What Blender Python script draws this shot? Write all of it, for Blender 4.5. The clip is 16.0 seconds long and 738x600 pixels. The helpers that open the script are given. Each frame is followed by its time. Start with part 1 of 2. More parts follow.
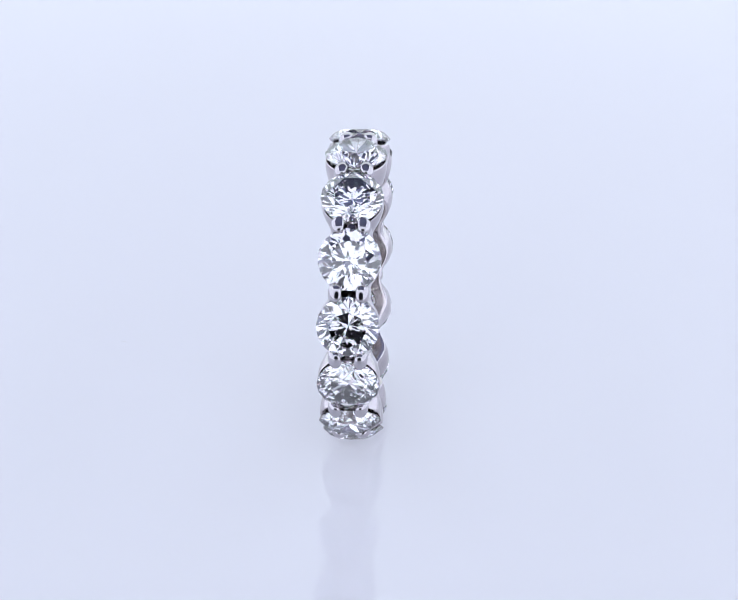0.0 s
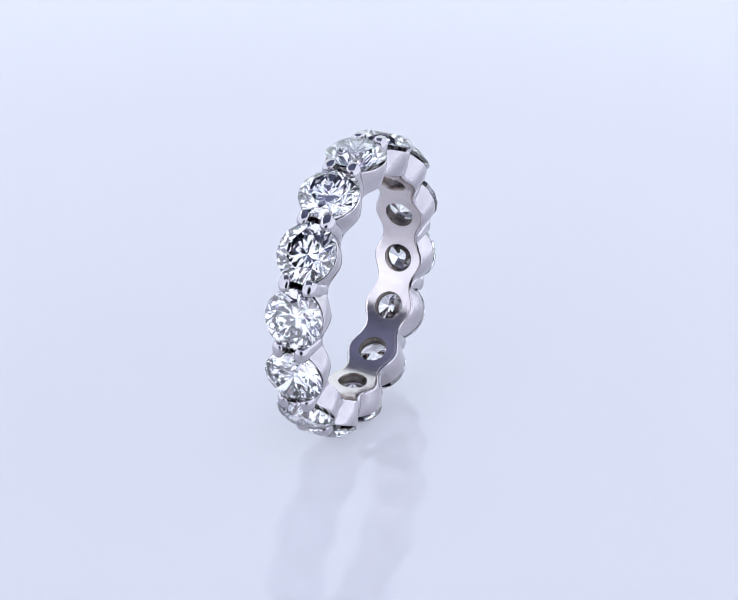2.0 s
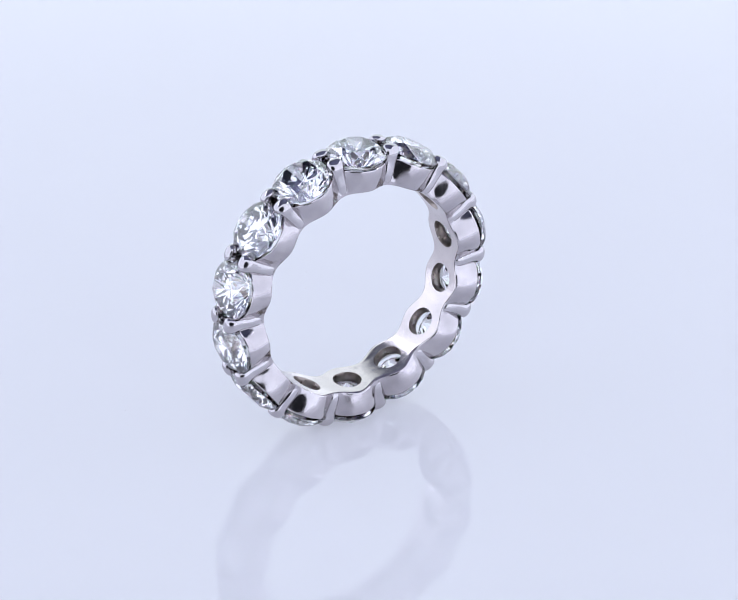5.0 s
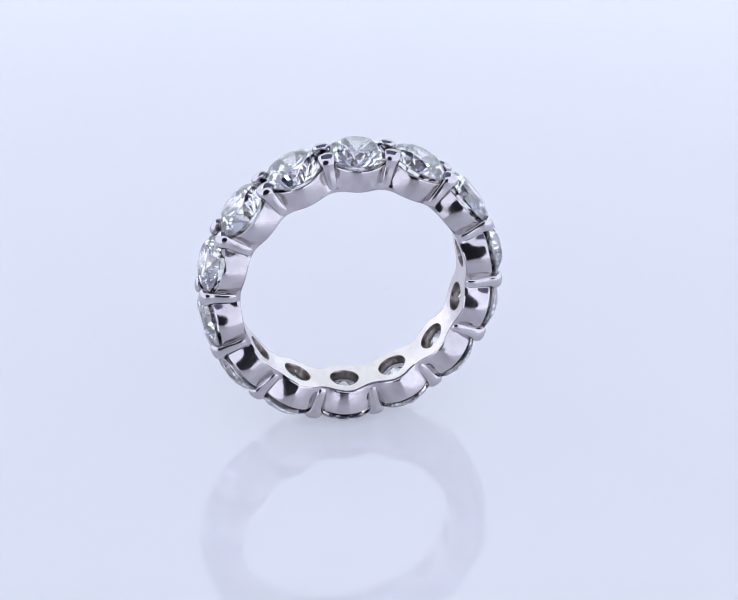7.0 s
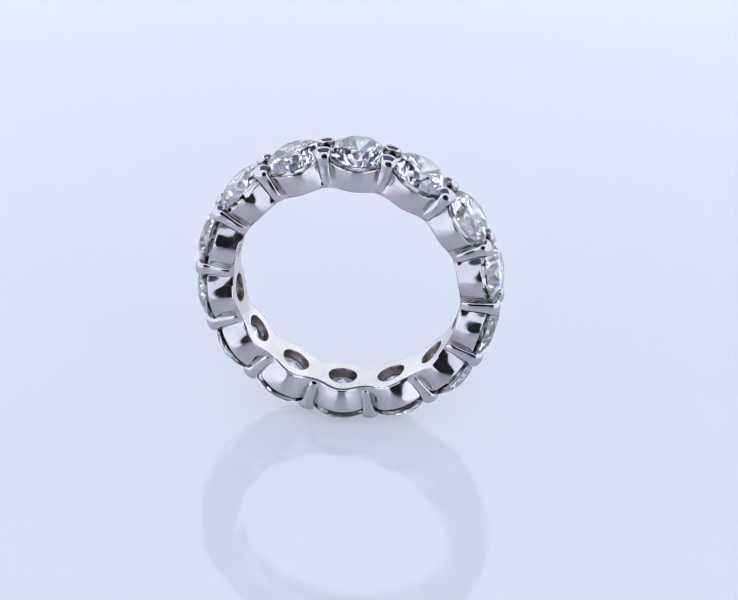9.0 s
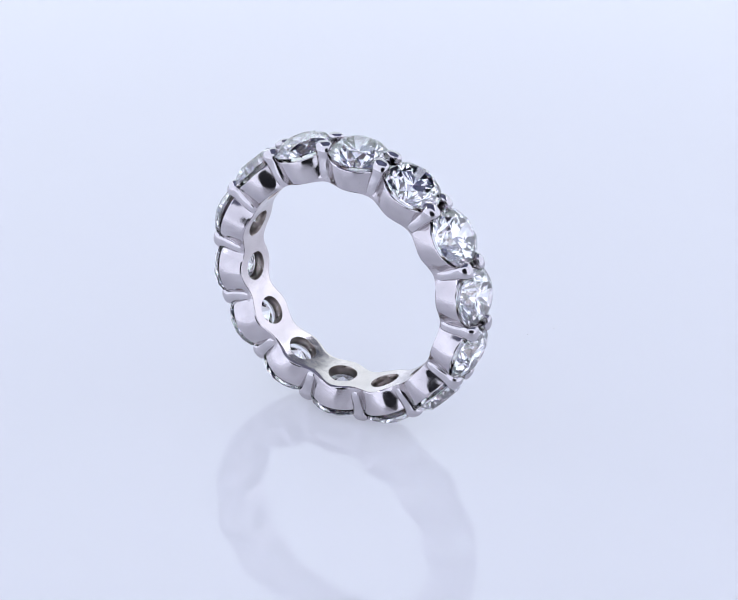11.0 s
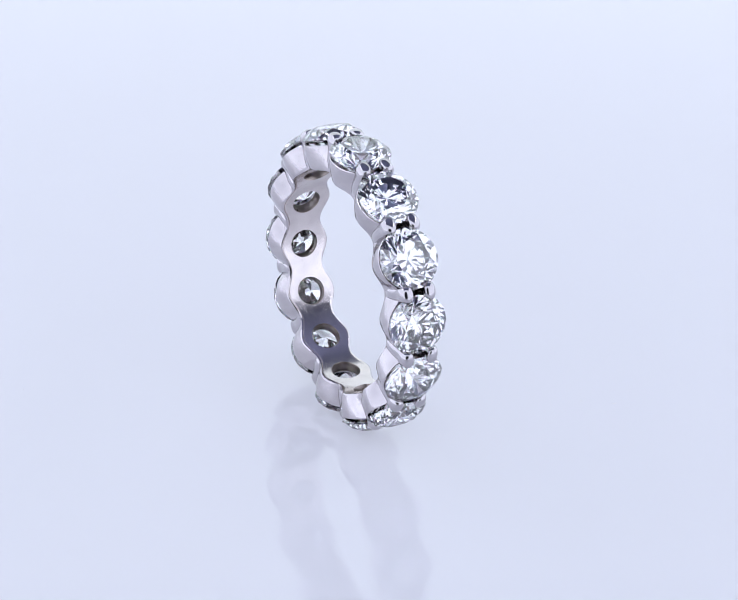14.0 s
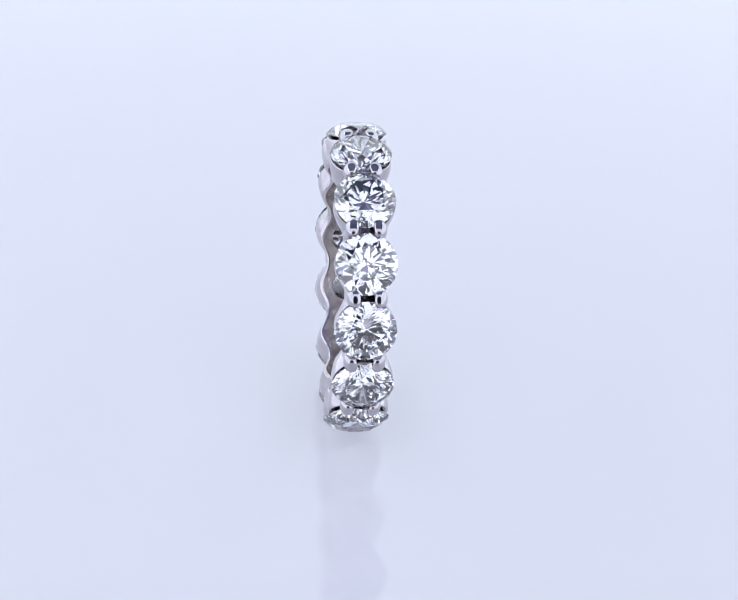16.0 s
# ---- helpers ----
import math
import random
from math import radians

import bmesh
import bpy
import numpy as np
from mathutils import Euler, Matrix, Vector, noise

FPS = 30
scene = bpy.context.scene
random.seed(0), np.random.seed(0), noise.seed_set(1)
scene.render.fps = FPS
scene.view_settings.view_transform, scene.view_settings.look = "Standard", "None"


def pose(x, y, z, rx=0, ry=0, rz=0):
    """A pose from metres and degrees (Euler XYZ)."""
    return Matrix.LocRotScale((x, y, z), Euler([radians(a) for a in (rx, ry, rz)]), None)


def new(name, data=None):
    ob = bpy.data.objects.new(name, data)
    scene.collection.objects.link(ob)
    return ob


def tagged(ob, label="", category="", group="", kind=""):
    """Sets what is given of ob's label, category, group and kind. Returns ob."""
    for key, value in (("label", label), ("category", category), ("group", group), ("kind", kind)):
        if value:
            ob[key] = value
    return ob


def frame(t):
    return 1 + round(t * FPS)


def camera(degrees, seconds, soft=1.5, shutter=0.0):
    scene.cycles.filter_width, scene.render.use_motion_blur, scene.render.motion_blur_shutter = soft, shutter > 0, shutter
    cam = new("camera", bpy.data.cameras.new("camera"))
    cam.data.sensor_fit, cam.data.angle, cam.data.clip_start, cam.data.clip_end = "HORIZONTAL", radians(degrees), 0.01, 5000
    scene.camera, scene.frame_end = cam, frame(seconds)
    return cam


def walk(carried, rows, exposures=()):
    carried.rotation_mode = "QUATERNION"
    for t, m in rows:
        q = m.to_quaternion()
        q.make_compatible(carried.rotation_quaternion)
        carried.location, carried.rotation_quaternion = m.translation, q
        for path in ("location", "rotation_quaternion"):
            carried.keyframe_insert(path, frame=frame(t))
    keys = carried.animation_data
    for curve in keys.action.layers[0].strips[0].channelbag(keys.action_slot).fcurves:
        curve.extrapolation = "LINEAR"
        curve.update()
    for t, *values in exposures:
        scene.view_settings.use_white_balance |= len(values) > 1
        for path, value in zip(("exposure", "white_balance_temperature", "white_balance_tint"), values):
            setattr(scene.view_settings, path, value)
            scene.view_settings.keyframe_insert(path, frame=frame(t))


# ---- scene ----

MM = 0.001
SECONDS = 16.0

# ---- camera: stands still, looks down at the ring on the turntable ----
cam = camera(15.33, SECONDS, soft=1.05)
EYE = pose(0, -182.75 * MM, 125.07 * MM) @ pose(0, 0, 0, 0, 0, -0.336) @ pose(0, 0, 0, 57.879) @ pose(0, 0, 0, 0, 0, 1.466)
walk(cam, [(0.0, EYE), (SECONDS, EYE)])

# ---- light: a dim room round an open-topped, backlit white light box, glowing strips added for sparkle ----
LED_COLOUR = (0.778, 0.826, 1.0)
SPARKLE_STRIP = 1.8
SPARKLE_SPOT = 10.0
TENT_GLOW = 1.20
BACK_GLOW = 1.03
DISC_GLOW = 0.405
world = bpy.data.worlds.new("room_air")
scene.world = world
world.use_nodes = True
world.node_tree.nodes["Background"].inputs[0].default_value = (0.02, 0.022, 0.028, 1)
world.node_tree.nodes["Background"].inputs[1].default_value = 1.0


# ---- materials ----
def material(name):
    m = bpy.data.materials.new(name)
    m.use_nodes = True
    nt = m.node_tree
    return m, nt, nt.nodes["Principled BSDF"]


def noise_node(nt, scale, detail=3.0, stretch=(1, 1, 1)):
    tc = nt.nodes.new("ShaderNodeTexCoord")
    mp = nt.nodes.new("ShaderNodeMapping")
    mp.inputs["Scale"].default_value = stretch
    nz = nt.nodes.new("ShaderNodeTexNoise")
    nz.inputs["Scale"].default_value = scale
    nz.inputs["Detail"].default_value = detail
    nt.links.new(tc.outputs["Object"], mp.inputs["Vector"])
    nt.links.new(mp.outputs["Vector"], nz.inputs["Vector"])
    return nz


def mapped(nt, src, lo, hi):
    r = nt.nodes.new("ShaderNodeMapRange")
    r.inputs["From Min"].default_value, r.inputs["From Max"].default_value = 0.3, 0.7
    r.inputs["To Min"].default_value, r.inputs["To Max"].default_value = lo, hi
    nt.links.new(src, r.inputs["Value"])
    return r.outputs["Result"]


def tinted(nt, src, a, b):
    r = nt.nodes.new("ShaderNodeValToRGB")
    r.color_ramp.elements[0].position, r.color_ramp.elements[1].position = 0.3, 0.7
    r.color_ramp.elements[0].color, r.color_ramp.elements[1].color = (*a, 1), (*b, 1)
    nt.links.new(src, r.inputs["Fac"])
    return r.outputs["Color"]


def bumped(nt, bsdf, src, strength, distance):
    b = nt.nodes.new("ShaderNodeBump")
    b.inputs["Strength"].default_value, b.inputs["Distance"].default_value = strength, distance
    nt.links.new(src, b.inputs["Height"])
    nt.links.new(b.outputs["Normal"], bsdf.inputs["Normal"])


def white_gold(name, dull, bright, lo, hi, bump, fine_relief=0.07):
    m, nt, p = material(name)
    p.inputs["Metallic"].default_value = 1.0
    fine = noise_node(nt, 2600, 4)
    broad = noise_node(nt, 420, 2)
    nt.links.new(tinted(nt, broad.outputs["Fac"], dull, bright), p.inputs["Base Color"])
    nt.links.new(mapped(nt, fine.outputs["Fac"], lo, hi), p.inputs["Roughness"])
    # polishing waves with finer ripples and nicks on top
    ripple = noise_node(nt, 1500, 3, (1, 1, 1.6))
    relief = nt.nodes.new("ShaderNodeMath")
    relief.operation = 'MULTIPLY_ADD'
    relief.inputs[1].default_value = fine_relief
    nt.links.new(ripple.outputs["Fac"], relief.inputs[0])
    nt.links.new(broad.outputs["Fac"], relief.inputs[2])
    bumped(nt, p, relief.outputs[0], bump, 0.00008)
    return m


def diamond_glass():
    m = bpy.data.materials.new("diamond")
    m.use_nodes = True
    nt = m.node_tree
    nt.nodes.clear()
    out = nt.nodes.new("ShaderNodeOutputMaterial")
    # three bands of light, each bent by its own index, so that the stone breaks white light into colours
    last = None
    for colour, ior in (((0.38, 0.31, 0.31, 1), 2.413), ((0.31, 0.38, 0.31, 1), 2.42), ((0.31, 0.31, 0.38, 1), 2.428)):
        g = nt.nodes.new("ShaderNodeBsdfGlass")
        g.inputs["Color"].default_value = colour
        g.inputs["Roughness"].default_value = 0.0
        g.inputs["IOR"].default_value = ior
        if last is None:
            last = g.outputs[0]
        else:
            both = nt.nodes.new("ShaderNodeAddShader")
            nt.links.new(last, both.inputs[0])
            nt.links.new(g.outputs[0], both.inputs[1])
            last = both.outputs[0]
    nt.links.new(last, out.inputs["Surface"])
    return m


def acrylic():
    m, nt, p = material("self_lit_white_acrylic")
    broad = noise_node(nt, 9, 2)
    fine = noise_node(nt, 900, 3)
    nt.links.new(tinted(nt, broad.outputs["Fac"], (0.41, 0.42, 0.445), (0.43, 0.44, 0.46)), p.inputs["Base Color"])
    nt.links.new(mapped(nt, fine.outputs["Fac"], 0.04, 0.06), p.inputs["Roughness"])
    p.inputs["IOR"].default_value = 1.6
    # added glow: lifts the disc's brightness and weakens the shade round the ring
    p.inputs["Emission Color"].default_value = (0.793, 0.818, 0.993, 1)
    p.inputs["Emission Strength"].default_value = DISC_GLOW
    return m


def matte(name, a, b, scale, rough=0.8):
    m, nt, p = material(name)
    nz = noise_node(nt, scale, 4)
    nt.links.new(tinted(nt, nz.outputs["Fac"], a, b), p.inputs["Base Color"])
    p.inputs["Roughness"].default_value = rough
    bumped(nt, p, nz.outputs["Fac"], 0.1, 0.0005)
    return m


def glowing(name, strength, white=0.3, colour=LED_COLOUR):
    m, nt, p = material(name)
    p.inputs["Base Color"].default_value = (white, white, white, 1)
    p.inputs["Roughness"].default_value = 0.9
    p.inputs["Emission Color"].default_value = (*colour, 1)
    p.inputs["Emission Strength"].default_value = strength
    return m


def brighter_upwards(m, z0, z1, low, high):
    """Makes the emission itself rise with height, a light gradient put into the material."""
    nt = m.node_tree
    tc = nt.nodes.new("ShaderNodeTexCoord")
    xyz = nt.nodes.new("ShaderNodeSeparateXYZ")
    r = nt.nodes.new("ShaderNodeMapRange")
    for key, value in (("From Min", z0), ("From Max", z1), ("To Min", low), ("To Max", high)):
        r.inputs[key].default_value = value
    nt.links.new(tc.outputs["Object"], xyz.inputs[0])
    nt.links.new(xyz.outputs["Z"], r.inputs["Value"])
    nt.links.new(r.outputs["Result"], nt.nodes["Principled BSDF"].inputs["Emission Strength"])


GOLD = white_gold("polished_white_gold", (0.49, 0.468, 0.485), (0.60, 0.573, 0.585), 0.05, 0.15, 0.6)
GOLD_SATIN = white_gold("satin_white_gold", (0.466, 0.437, 0.455), (0.61, 0.574, 0.585), 0.08, 0.19, 0.38, 0.10)
GOLD_INNER = white_gold("worn_white_gold", (0.59, 0.546, 0.537), (0.725, 0.666, 0.652), 0.13, 0.24, 0.35, 0.12)
GOLD_HOLE = white_gold("dark_rough_white_gold", (0.26, 0.228, 0.21), (0.39, 0.34, 0.31), 0.25, 0.42, 0.5)
DIAMOND = diamond_glass()
ACRYLIC = acrylic()
FABRIC = matte("white_plastic", (0.74, 0.75, 0.77), (0.80, 0.81, 0.82), 60)
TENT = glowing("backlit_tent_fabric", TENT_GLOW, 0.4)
TENT_BACK = glowing("back_fabric_glow_gradient", BACK_GLOW, 0.4, (0.785, 0.885, 0.925))
# glow gradient added to even out the brightness mirrored in the disc
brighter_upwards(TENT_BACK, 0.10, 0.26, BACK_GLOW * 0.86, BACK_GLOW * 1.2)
ROOM_PAINT = matte("lavender_grey_paint", (0.23, 0.24, 0.37), (0.28, 0.29, 0.44), 3)
DARK_REFLECTED = matte("dark_grey_for_reflection", (0.03, 0.03, 0.035), (0.05, 0.05, 0.055), 3)
SPARKLE_STRIP_MAT = glowing("sparkle_strip_glow", SPARKLE_STRIP)
SPARKLE_SPOT_MAT = glowing("sparkle_spot_glow", SPARKLE_SPOT)
BLACK = matte("black_plastic", (0.02, 0.02, 0.022), (0.03, 0.03, 0.032), 200, 0.5)
DUST = matte("grey_lint", (0.72, 0.72, 0.73), (0.82, 0.82, 0.83), 4000)


# ---- building helpers ----
def mesh_of(name, bm, mat, smooth_angle=None):
    me = bpy.data.meshes.new(name)
    bmesh.ops.recalc_face_normals(bm, faces=bm.faces)
    bm.to_mesh(me)
    bm.free()
    me.materials.append(mat)
    if smooth_angle is not None:
        me.polygons.foreach_set("use_smooth", [True] * len(me.polygons))
        me.set_sharp_from_angle(angle=radians(smooth_angle))
    return me


def part(name, me, parent, m=None, label=""):
    ob = new(name, me)
    ob.parent = parent
    if m is not None:
        ob.matrix_basis = m
    return tagged(ob, label) if label else ob


def box_bm(x0, x1, y0, y1, z0, z1, bevel=0.0, bm=None):
    bm = bm or bmesh.new()
    made = bmesh.ops.create_cube(bm, size=1.0)["verts"]
    bmesh.ops.scale(bm, vec=(x1 - x0, y1 - y0, z1 - z0), verts=made)
    bmesh.ops.translate(bm, vec=((x0 + x1) / 2, (y0 + y1) / 2, (z0 + z1) / 2), verts=made)
    if bevel:
        edges = {e for v in made for e in v.link_edges}
        bmesh.ops.bevel(bm, geom=list(edges), offset=bevel, segments=2, affect="EDGES")
    return bm


# ---- the room and the light box ----
def wall(name, label, bm, mat):
    return tagged(new(name, mesh_of(name, bm, mat)), label, "wall", kind="structure")


def build_room():
    a, t, top = 0.9, 0.08, 0.48
    tagged(new("floor", mesh_of("floor", box_bm(-a, a, -0.56, a, -0.80, -0.72), ROOM_PAINT)), "dim lavender-grey painted floor of the unlit room", "floor", kind="structure")
    tagged(new("ceiling", mesh_of("ceiling", box_bm(-a, a, -0.56, a, top, top + t), ROOM_PAINT)), "dim lavender-grey ceiling of the unlit room", "ceiling", kind="structure")
    wall("wall_north", "dim lavender-grey painted wall of the room", box_bm(-a, a, a, a + t, -0.72, top), ROOM_PAINT)
    # unseen, set close and near-black so stones and metal mirror a dark front
    wall("wall_south", "unseen dark grey wall, added as a dark reflection", box_bm(-a, a, -0.56 - t, -0.56, -0.72, top), DARK_REFLECTED)
    wall("wall_east", "dim lavender-grey painted wall of the room", box_bm(a, a + t, -0.56, a, -0.72, top), ROOM_PAINT)
    wall("wall_west", "dim lavender-grey painted wall of the room", box_bm(-a - t, -a, -0.56, a, -0.72, top), ROOM_PAINT)


BX, BY0, BY1, BZ0, BZ1 = 0.26, -0.172, 0.30, -0.024, 0.285
OPENING = (0.0, 0.064, 0.081, 0.0865)


def build_light_box():
    root = tagged(new("light_box"), "white fabric photo light box round the turntable", "light box")
    root.location = (0, 0, BZ0)
    up = pose(0, 0, -BZ0)
    t = 0.004

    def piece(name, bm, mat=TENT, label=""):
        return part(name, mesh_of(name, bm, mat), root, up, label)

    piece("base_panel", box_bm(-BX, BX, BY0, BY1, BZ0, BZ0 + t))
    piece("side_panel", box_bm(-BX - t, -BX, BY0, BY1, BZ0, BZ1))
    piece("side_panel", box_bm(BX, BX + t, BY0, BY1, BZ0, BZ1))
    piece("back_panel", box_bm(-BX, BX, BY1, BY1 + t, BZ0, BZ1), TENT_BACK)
    piece_bm = bmesh.new()
    n, (ox, oz, rx, rz) = 64, OPENING
    loops = []
    for y in (BY0, BY0 - t):
        inner, outer = [], []
        for i in range(n):
            a = 2 * math.pi * (i + 0.5) / n
            c, sn = math.cos(a), math.sin(a)
            inner.append(piece_bm.verts.new((ox + rx * c, y, oz + rz * sn)))
            k = min((BX - ox) / max(abs(c), 1e-6), ((BZ1 if sn > 0 else BZ0) - oz) / sn if abs(sn) > 1e-6 else 9)
            outer.append(piece_bm.verts.new((ox + k * c, y, oz + k * sn)))
        loops.append((inner, outer))
    (i0, o0), (i1, o1) = loops
    for i in range(n):
        j = (i + 1) % n
        for a, b in ((i0, o0), (o0, o1), (o1, i1), (i1, i0)):
            piece_bm.faces.new((a[i], a[j], b[j], b[i]))
    bm = piece_bm
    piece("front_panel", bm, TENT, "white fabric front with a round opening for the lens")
    # unseen glowing strips with bright spots, added for glints in metal and stones
    for sx in (-1, 1):
        a, b = sorted((sx * (BX - 0.002), sx * (BX - 0.010)))
        strip = piece("sparkle_strip", box_bm(a, b, -0.12, 0.25, BZ1 - 0.045, BZ1 - 0.015, 0.002), SPARKLE_STRIP_MAT, "glowing cool white strip, unseen, added for glints")
        for i in range(14):
            y = -0.105 + 0.026 * i
            c, d = sorted((sx * (BX - 0.0095), sx * (BX - 0.012)))
            part("sparkle_spot", mesh_of("sparkle_spot", box_bm(c, d, y - 0.006, y + 0.006, BZ1 - 0.038, BZ1 - 0.022, 0.001), SPARKLE_SPOT_MAT), strip)


def build_table():
    root = tagged(new("table"), "plain dark table under the light box", "table")
    root.location = (0, 0, -0.72)
    up = pose(0, 0, 0.72)
    part("tabletop", mesh_of("tabletop", box_bm(-0.6, 0.6, -0.5, 0.5, -0.054, -0.024, 0.004), BLACK), root, up)
    leg = mesh_of("leg", box_bm(-0.025, 0.025, -0.025, 0.025, 0, 0.666, 0.003), BLACK)
    for x in (-0.55, 0.55):
        for y in (-0.45, 0.45):
            part("leg", leg, root, pose(x, y, 0))


# ---- the turntable: a glossy white disc, given its own glow, on a low drum ----
def lathe(profile, n):
    bm = bmesh.new()
    loops = []
    for r, z in profile:
        loops.append([bm.verts.new((r * math.cos(2 * math.pi * i / n), r * math.sin(2 * math.pi * i / n), z)) for i in range(n)])
    for a, b in zip(loops, loops[1:]):
        for i in range(n):
            bm.faces.new((a[i], a[(i + 1) % n], b[(i + 1) % n], b[i]))
    bm.faces.new(loops[0])
    bm.faces.new(loops[-1])
    return bm


def build_turntable():
    root = tagged(new("turntable"), "glossy white acrylic turntable disc with an added glow, slowly turning", "turntable")
    root.location = (0, 0, -0.020)
    up = pose(0, 0, 0.020)
    disc = [(0.02, -0.008), (0.146, -0.008), (0.1485, -0.0065), (0.15, -0.004), (0.1485, -0.0012), (0.146, 0.0), (0.02, 0.0)]
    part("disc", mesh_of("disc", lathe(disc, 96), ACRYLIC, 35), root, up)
    drum = [(0.12, -0.020), (0.121, -0.0195), (0.121, -0.0085), (0.12, -0.008)]
    part("drum", mesh_of("drum", lathe(drum, 64), FABRIC, 35), root, up)
    return root


# ---- the ring ----
STONES = 14
STEP = 2 * math.pi / STONES
R_IN = 8.92          # inner cylinder
R_GIRDLE = 11.30
STONE_R = 2.385
HALF = STEP / 2
PHASE = 2.16         # degrees by which the uppermost stone is off the top
LEAN = -1.36         # degrees by which the ring leans
BASE = 12.135         # from the ring's centre to what it stands on


def neck(s, circle_r, floor_w, soft):
    c = math.sqrt(max(circle_r * circle_r - s * s, 0.0))
    d = c - floor_w
    return floor_w + 0.5 * (d + math.sqrt(d * d + soft * soft))


def w_inner(s):
    q = 0.5 + 0.5 * math.cos(math.pi * min(abs(s) / (R_IN * math.sin(HALF)), 1.0))
    return 1.50 + 0.60 * q


def w_outer(s, h):
    lim = h * math.tan(HALF)
    return neck(s * 2.53 / lim * 0.98, 2.29, 1.02, 0.40)


def build_band():
    """One seamless casting: fourteen open cups side by side with a round hole through each to the finger."""
    n_side, n_run = 10, 40
    bm = bmesh.new()
    params = []
    for i in range(n_side):
        params.append(("edge", 1, -1 + 2 * i / n_side))
    for i in range(n_run):
        params.append(("run", 1, 1 - 2 * i / n_run))
    for i in range(n_side):
        params.append(("edge", -1, 1 - 2 * i / n_side))
    for i in range(n_run):
        params.append(("run", -1, -1 + 2 * i / n_run))

    def outline(p, h, width_at, lim):
        kind, sign, u = p
        if kind == "edge":
            return sign * lim, u * width_at(lim)
        s = u * lim
        return s, sign * width_at(s)

    # loops of the closed section: (height, mix of inner and outer outline, inset)
    wall_loops = [(8.92, 0.0, 0.22), (8.94, 0.0, 0.11), (8.985, 0.0, 0.035), (9.07, 0.02, 0.0), (9.12, 0.05, 0.0), (9.3, 0.18, 0.0), (9.5, 0.32, 0.0), (9.75, 0.49, 0.0), (10.0, 0.66, 0.0), (10.25, 0.79, 0.0), (10.5, 0.90, 0.0), (10.65, 0.95, 0.0), (10.79, 0.985, 0.0), (10.875, 1.0, 0.012), (10.91, 1.0, 0.05)]
    for k in range(STONES):
        turn = Matrix.Rotation(k * STEP, 3, "Y")
        loops, shut = [], []

        def add(points):
            loops.append([bm.verts.new(turn @ Vector(q)) for q in points])

        lim_in = R_IN * math.sin(HALF)
        rim = [outline(p, R_IN, w_inner, lim_in) for p in params]
        hole = [math.atan2(w, s) for s, w in rim]
        HOLE_R = 1.08
        # hole wall from the seat down to the finger side, with a broken edge
        for r, h in ((2.12, 10.84), (1.75, 10.35), (HOLE_R + 0.05, 9.75), (HOLE_R, 9.6), (HOLE_R, 9.05)):
            add([(r * math.cos(a), r * math.sin(a), h) for a in hole])
            shut.append(True)
        add([((HOLE_R + 0.08) * math.cos(a), (HOLE_R + 0.08) * math.sin(a), math.sqrt(R_IN ** 2 - (1.16 * math.cos(a)) ** 2)) for a in hole])
        shut.append(True)
        for f in (0.15, 0.32, 0.5, 0.68, 0.85):
            pts = []
            for a, (s, w) in zip(hole, rim):
                w -= math.copysign(min(0.22, abs(w)), w) if abs(w) > 0.3 else 0
                x = 1.16 * math.cos(a) * (1 - f) + s * f
                y = 1.16 * math.sin(a) * (1 - f) + w * f
                pts.append((x, y, math.sqrt(R_IN ** 2 - x * x)))
            add(pts)
            shut.append(True)
        first_wall = len(loops)
        for h, mix, inset in wall_loops:
            pts = []
            for p in params:
                si, wi = outline(p, R_IN, w_inner, lim_in)
                lim = h * math.tan(HALF)
                so, wo = outline(p, h, lambda s: w_outer(s, h), lim)
                w = wi * (1 - mix) + wo * mix
                if p[0] == "edge":
                    full = w_inner(lim_in) * (1 - mix) + w_outer(lim, h) * mix
                    w = p[2] * (full - inset)
                    s = p[1] * lim
                else:
                    s = p[2] * lim
                    # the cup's wall is gently barrelled between its two edges
                    barrel = 0.065 * math.sin(math.pi * min(max((h - 9.07) / 1.9, 0.0), 1.0)) * (1 - p[2] ** 4)
                    w -= p[1] * (inset - barrel)
                hh = h
                if h < 9.0:
                    s = s / lim * lim_in
                    hh = math.sqrt(R_IN ** 2 - s * s) + (h - 8.92)
                    if p[0] == "edge":
                        s = p[1] * hh * math.tan(HALF)
                dip = max(0.0, (h - 10.0) / 1.02) * 0.75 * max(0.0, (abs(s) / lim - 0.72) / 0.28) ** 2
                hh -= dip
                if abs(s) > lim - 1e-6:
                    s = math.copysign(hh * math.tan(HALF), s)
                pts.append((s, w, hh))
            add(pts)
            shut.append(False)
        n = len(params)
        for li in range(len(loops)):
            a, b = loops[li], loops[(li + 1) % len(loops)]
            wallish = first_wall <= li < len(loops) - 1
            for i in range(n):
                j = (i + 1) % n
                # the flanks between neighbouring cups stay open inside the metal
                if wallish and (params[i][0] == "edge"):
                    continue
                bm.faces.new((a[i], a[j], b[j], b[i]))
    bmesh.ops.remove_doubles(bm, verts=bm.verts, dist=0.004)
    bmesh.ops.scale(bm, vec=(MM, MM, MM), verts=bm.verts)
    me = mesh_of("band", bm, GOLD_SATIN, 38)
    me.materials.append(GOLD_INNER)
    me.materials.append(GOLD_HOLE)
    for p in me.polygons:
        c = p.center
        r = math.hypot(c.x, c.z) / MM
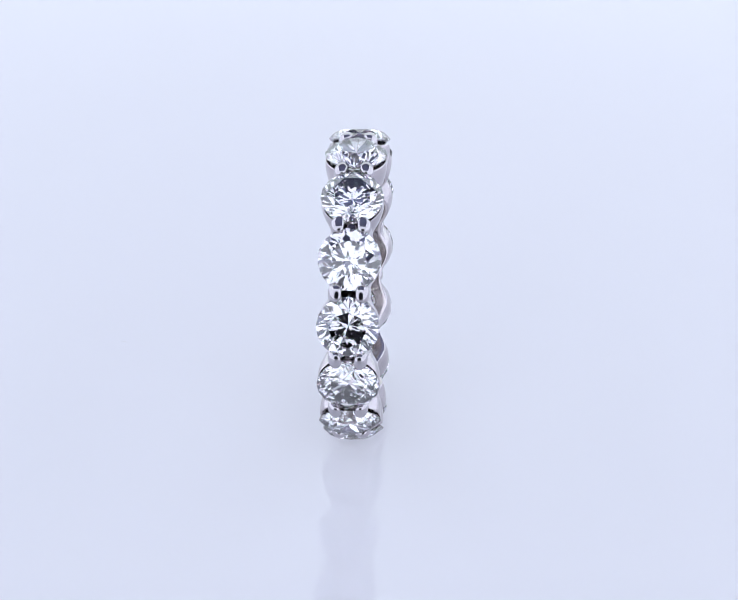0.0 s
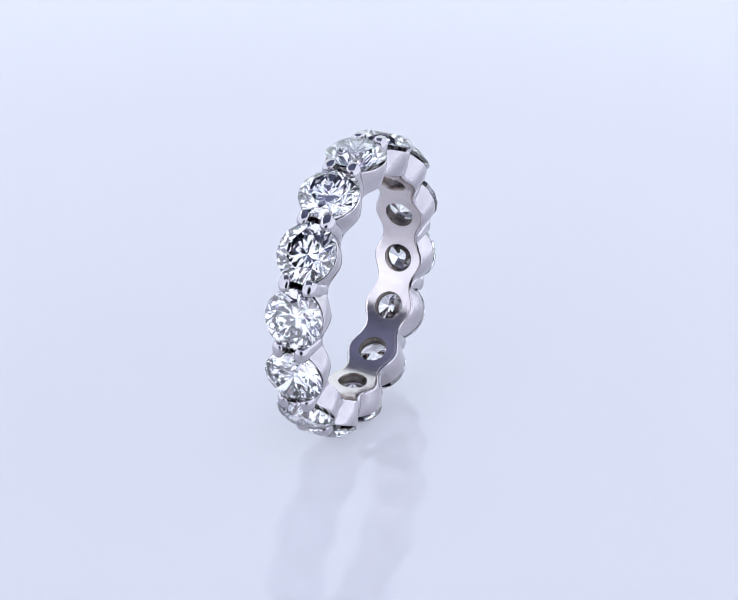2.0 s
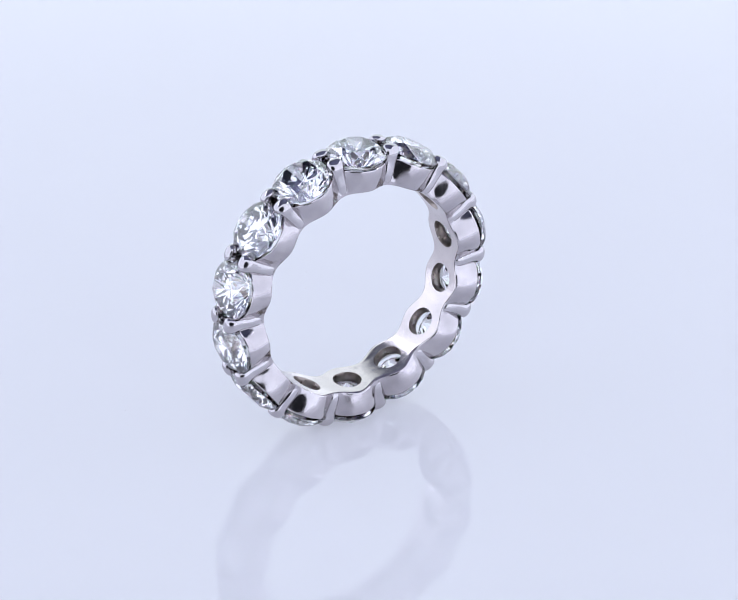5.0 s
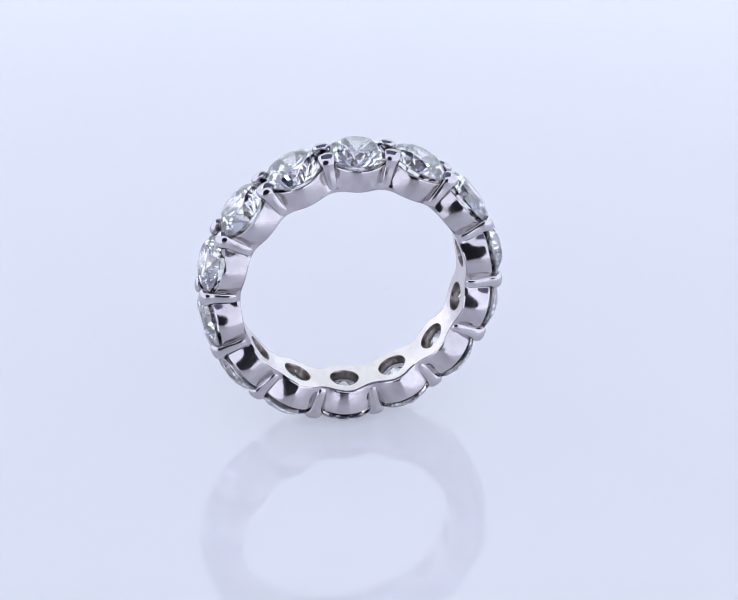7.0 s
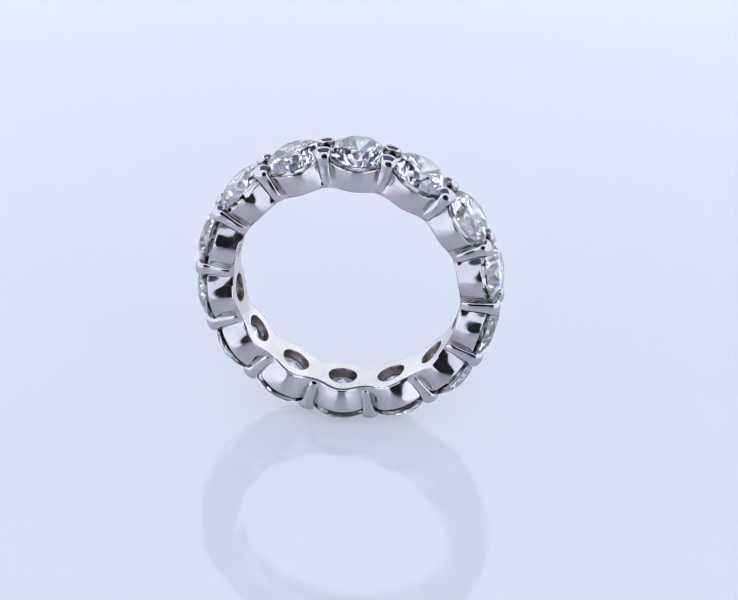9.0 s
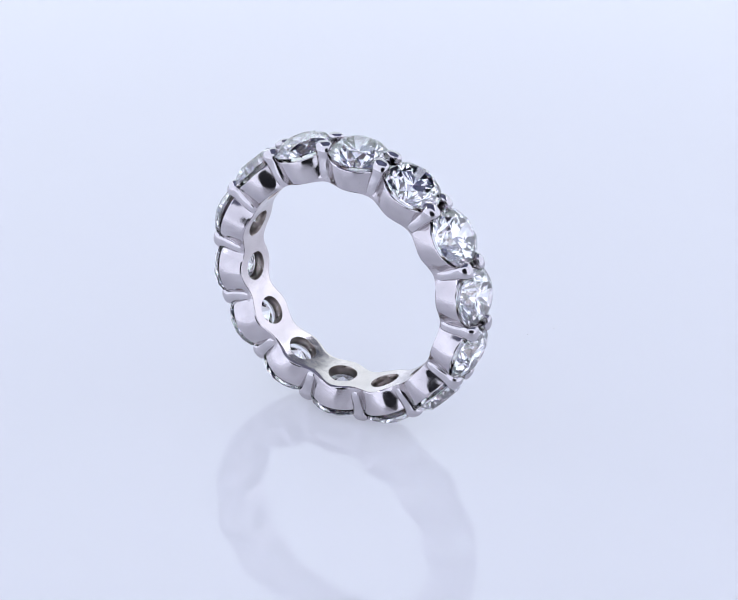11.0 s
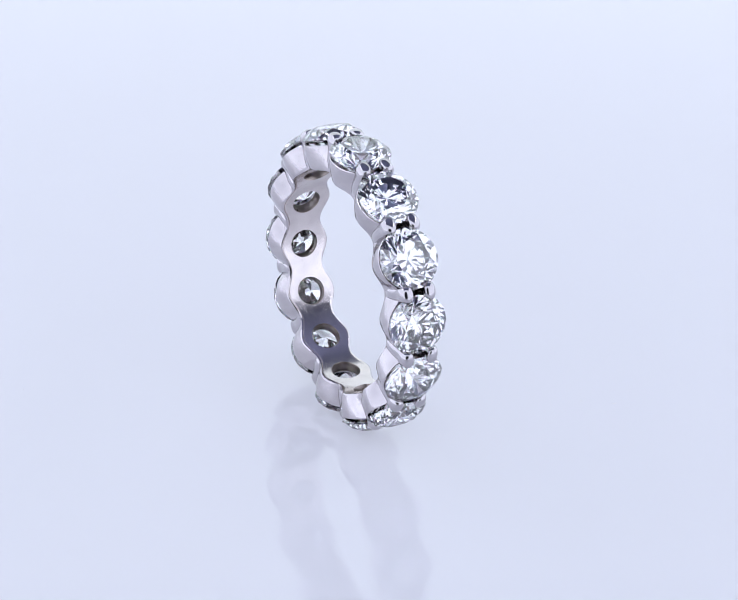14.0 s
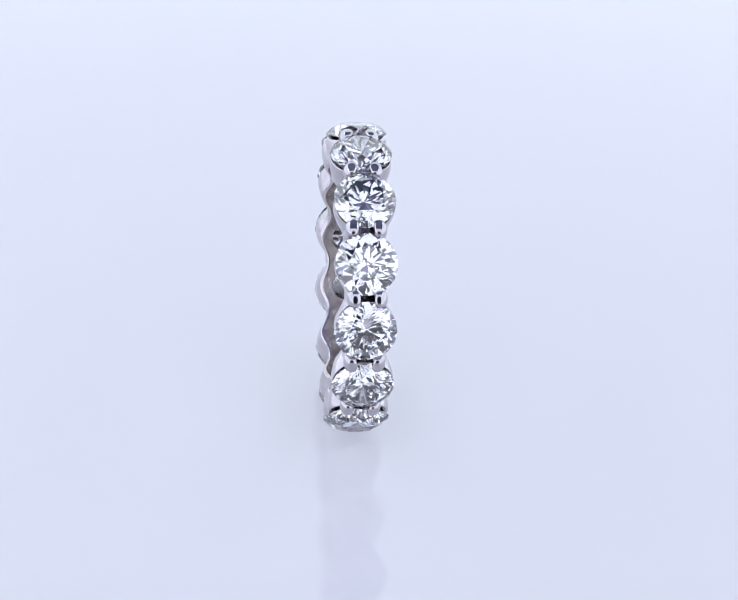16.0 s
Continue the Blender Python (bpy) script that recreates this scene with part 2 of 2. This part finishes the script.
        if r < 8.945:
            p.material_index = 1
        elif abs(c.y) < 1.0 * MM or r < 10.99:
            # inside the holes and the seats, darker and rougher: within the cup's circle
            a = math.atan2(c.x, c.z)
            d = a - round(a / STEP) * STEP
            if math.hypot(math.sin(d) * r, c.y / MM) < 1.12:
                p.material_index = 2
    return me


def prong_mesh():
    """A claw: root at the finger edge of the notch, swelling to a rounded tip that leans in over both stones."""
    bm = bmesh.new()
    # height, middle across the band, half size along the ring, half size across
    rows = [(9.02, 1.16, 0.34, 0.20), (9.10, 1.20, 0.40, 0.26), (9.35, 1.26, 0.43, 0.31), (9.9, 1.26, 0.46, 0.35), (10.4, 1.20, 0.49, 0.36), (10.8, 1.14, 0.53, 0.37),
            (11.1, 1.09, 0.58, 0.41), (11.35, 1.06, 0.64, 0.48), (11.55, 1.02, 0.68, 0.51), (11.75, 0.97, 0.69, 0.50), (11.90, 0.93, 0.65, 0.45), (12.01, 0.91, 0.56, 0.38),
            (12.075, 0.90, 0.42, 0.28), (12.11, 0.89, 0.26, 0.17), (12.125, 0.89, 0.10, 0.06)]
    n = 20
    loops = []
    for h, w, a, b in rows:
        loop = []
        for i in range(n):
            t = 2 * math.pi * i / n
            c, s = math.cos(t), math.sin(t)
            e = 0.74 if h < 11.6 else 0.92
            c, s = math.copysign(abs(c) ** e, c), math.copysign(abs(s) ** e, s)
            loop.append(bm.verts.new((a * c * MM, (w + b * s) * MM, h * MM)))
        loops.append(loop)
    for p, q in zip(loops, loops[1:]):
        for i in range(n):
            bm.faces.new((p[i], p[(i + 1) % n], q[(i + 1) % n], q[i]))
    bm.faces.new(loops[0])
    bm.faces.new(loops[-1])
    return mesh_of("prong", bm, GOLD, 60)


def diamond_mesh(rng):
    """A round brilliant: table, stars, kites, upper and lower girdle facets, pavilion mains."""
    bm = bmesh.new()
    r = STONE_R * MM
    table, crown, depth, belt = rng.uniform(0.55, 0.60), rng.uniform(0.29, 0.322), rng.uniform(0.85, 0.89), 0.018
    off = lambda k: rng.uniform(-k, k)
    put = lambda rho, az, z: bm.verts.new((r * rho * math.cos(radians(az)), r * rho * math.sin(radians(az)), r * z))
    T = [put(table, 45 * i, crown + belt) for i in range(8)]
    sx = 0.80 * math.cos(radians(22.5))
    S = [put(0.80 + off(0.012), 45 * i + 22.5 + off(1.2), off(0.006) + belt + crown * (1 - (sx - table) / (1 - table))) for i in range(8)]
    U, D = [], []
    for i in range(16):
        U.append(put(1.0, 22.5 * i, belt if i % 2 == 0 else belt * 0.9))
        D.append(put(1.0, 22.5 * i, -belt))
    lx = 0.24 * math.cos(radians(22.5))
    L = [put(0.24 + off(0.015), 45 * i + 22.5 + off(2.0), off(0.007) - belt - depth * (1 - lx)) for i in range(8)]
    C = put(0.006, rng.uniform(0, 360), -belt - depth)
    bm.faces.new(T)
    for i in range(8):
        j = (i + 1) % 8
        g0, g1, g2 = 2 * i, 2 * i + 1, (2 * i + 2) % 16
        bm.faces.new((T[i], T[j], S[i]))
        bm.faces.new((S[i - 1], U[g0], S[i], T[i]))
        bm.faces.new((S[i], U[g0], U[g1]))
        bm.faces.new((S[i], U[g1], U[g2]))
        bm.faces.new((L[i], D[g1], D[g0]))
        bm.faces.new((L[i], D[g2], D[g1]))
        bm.faces.new((C, L[i], D[g0], L[i - 1]))
    for i in range(16):
        j = (i + 1) % 16
        bm.faces.new((U[i], U[j], D[j], D[i]))
    return mesh_of("diamond", bm, DIAMOND)


def build_ring():
    root = tagged(new("eternity_ring"), "polished white gold eternity ring set with round brilliant diamonds, standing upright", "ring")
    centre = pose(0, 0, BASE * MM) @ Matrix.Rotation(radians(PHASE), 4, "Y")
    part("band", build_band(), root, centre, "scalloped white gold band with round holes")
    rng = random.Random(5)
    prong, cuts = prong_mesh(), random.Random(11)
    for k in range(STONES):
        at = centre @ Matrix.Rotation(k * STEP, 4, "Y")
        seat = pose(0, 0, (R_GIRDLE + rng.uniform(-0.03, 0.03)) * MM, rng.uniform(-1.2, 1.2), rng.uniform(-1.2, 1.2), rng.uniform(0, 45))
        part("diamond", diamond_mesh(cuts), root, at @ seat, "clear round brilliant-cut diamond")
        gap = centre @ Matrix.Rotation((k + 0.5) * STEP, 4, "Y")
        for side in (0, 180):
            wob = pose(0, 0, rng.uniform(-0.05, 0.03) * MM, rng.uniform(-0.35, 0.35), rng.uniform(-0.4, 0.4), side + rng.uniform(-3, 3))
            part("prong", prong, root, gap @ wob)
    return root


# ---- lint on the disc ----
def build_lint(length, bend, thick):
    """A short curled fibre lying on the disc, about its own middle."""
    bm = bmesh.new()
    n, k = 9, 6
    loops = []
    for i in range(n):
        u = i / (n - 1) - 0.5
        x, y = u * length, bend * (u * u - 0.1)
        r = thick * (1 - 1.2 * u * u)
        loops.append([bm.verts.new((x * MM, (y + r * math.cos(2 * math.pi * j / k)) * MM, (thick + r * math.sin(2 * math.pi * j / k)) * MM)) for j in range(k)])
    for a, b in zip(loops, loops[1:]):
        for j in range(k):
            bm.faces.new((a[j], a[(j + 1) % k], b[(j + 1) % k], b[j]))
    bm.faces.new(loops[0])
    bm.faces.new(loops[-1])
    ob = new("lint_fibre", mesh_of("lint_fibre", bm, DUST, 50))
    return tagged(ob, "tiny pale grey lint fibre lying on the white disc", "lint", "lint on the turntable")


# ---- what turns ----
AXIS_OFF = (-0.497 * MM, -0.08 * MM)


def turned(t):
    u = t - 8.195
    return -(10.8328 * u + 0.0168 * u * u - 0.0005 * u ** 3)


def motions():
    times = [0.5 * i for i in range(33)]
    stand = pose(AXIS_OFF[0], AXIS_OFF[1], BASE * MM) @ pose(0, 0, 0, LEAN) @ pose(0, 0, -BASE * MM)
    walk(RING, [(t, pose(0, 0, 0, 0, 0, turned(t)) @ stand) for t in times])
    for fibre, x, y, turn in LINT:
        walk(fibre, [(t, pose(0, 0, 0, 0, 0, turned(t)) @ pose(x * MM, y * MM, 0, 0, 0, turn)) for t in times])
    walk(TURNTABLE, [(t, pose(0, 0, -0.020, 0, 0, turned(t))) for t in times])


build_room()
build_table()
build_light_box()
TURNTABLE = build_turntable()
RING = build_ring()
LINT = [(build_lint(0.28, 0.25, 0.012), 6.72, 17.38, 30), (build_lint(0.6, 0.3, 0.012), 8.16, 19.58, 80), (build_lint(0.25, 0.2, 0.012), -13.41, -23.2, 10), (build_lint(0.9, 1.2, 0.006), -15.4, 9.6, 35)]
motions()
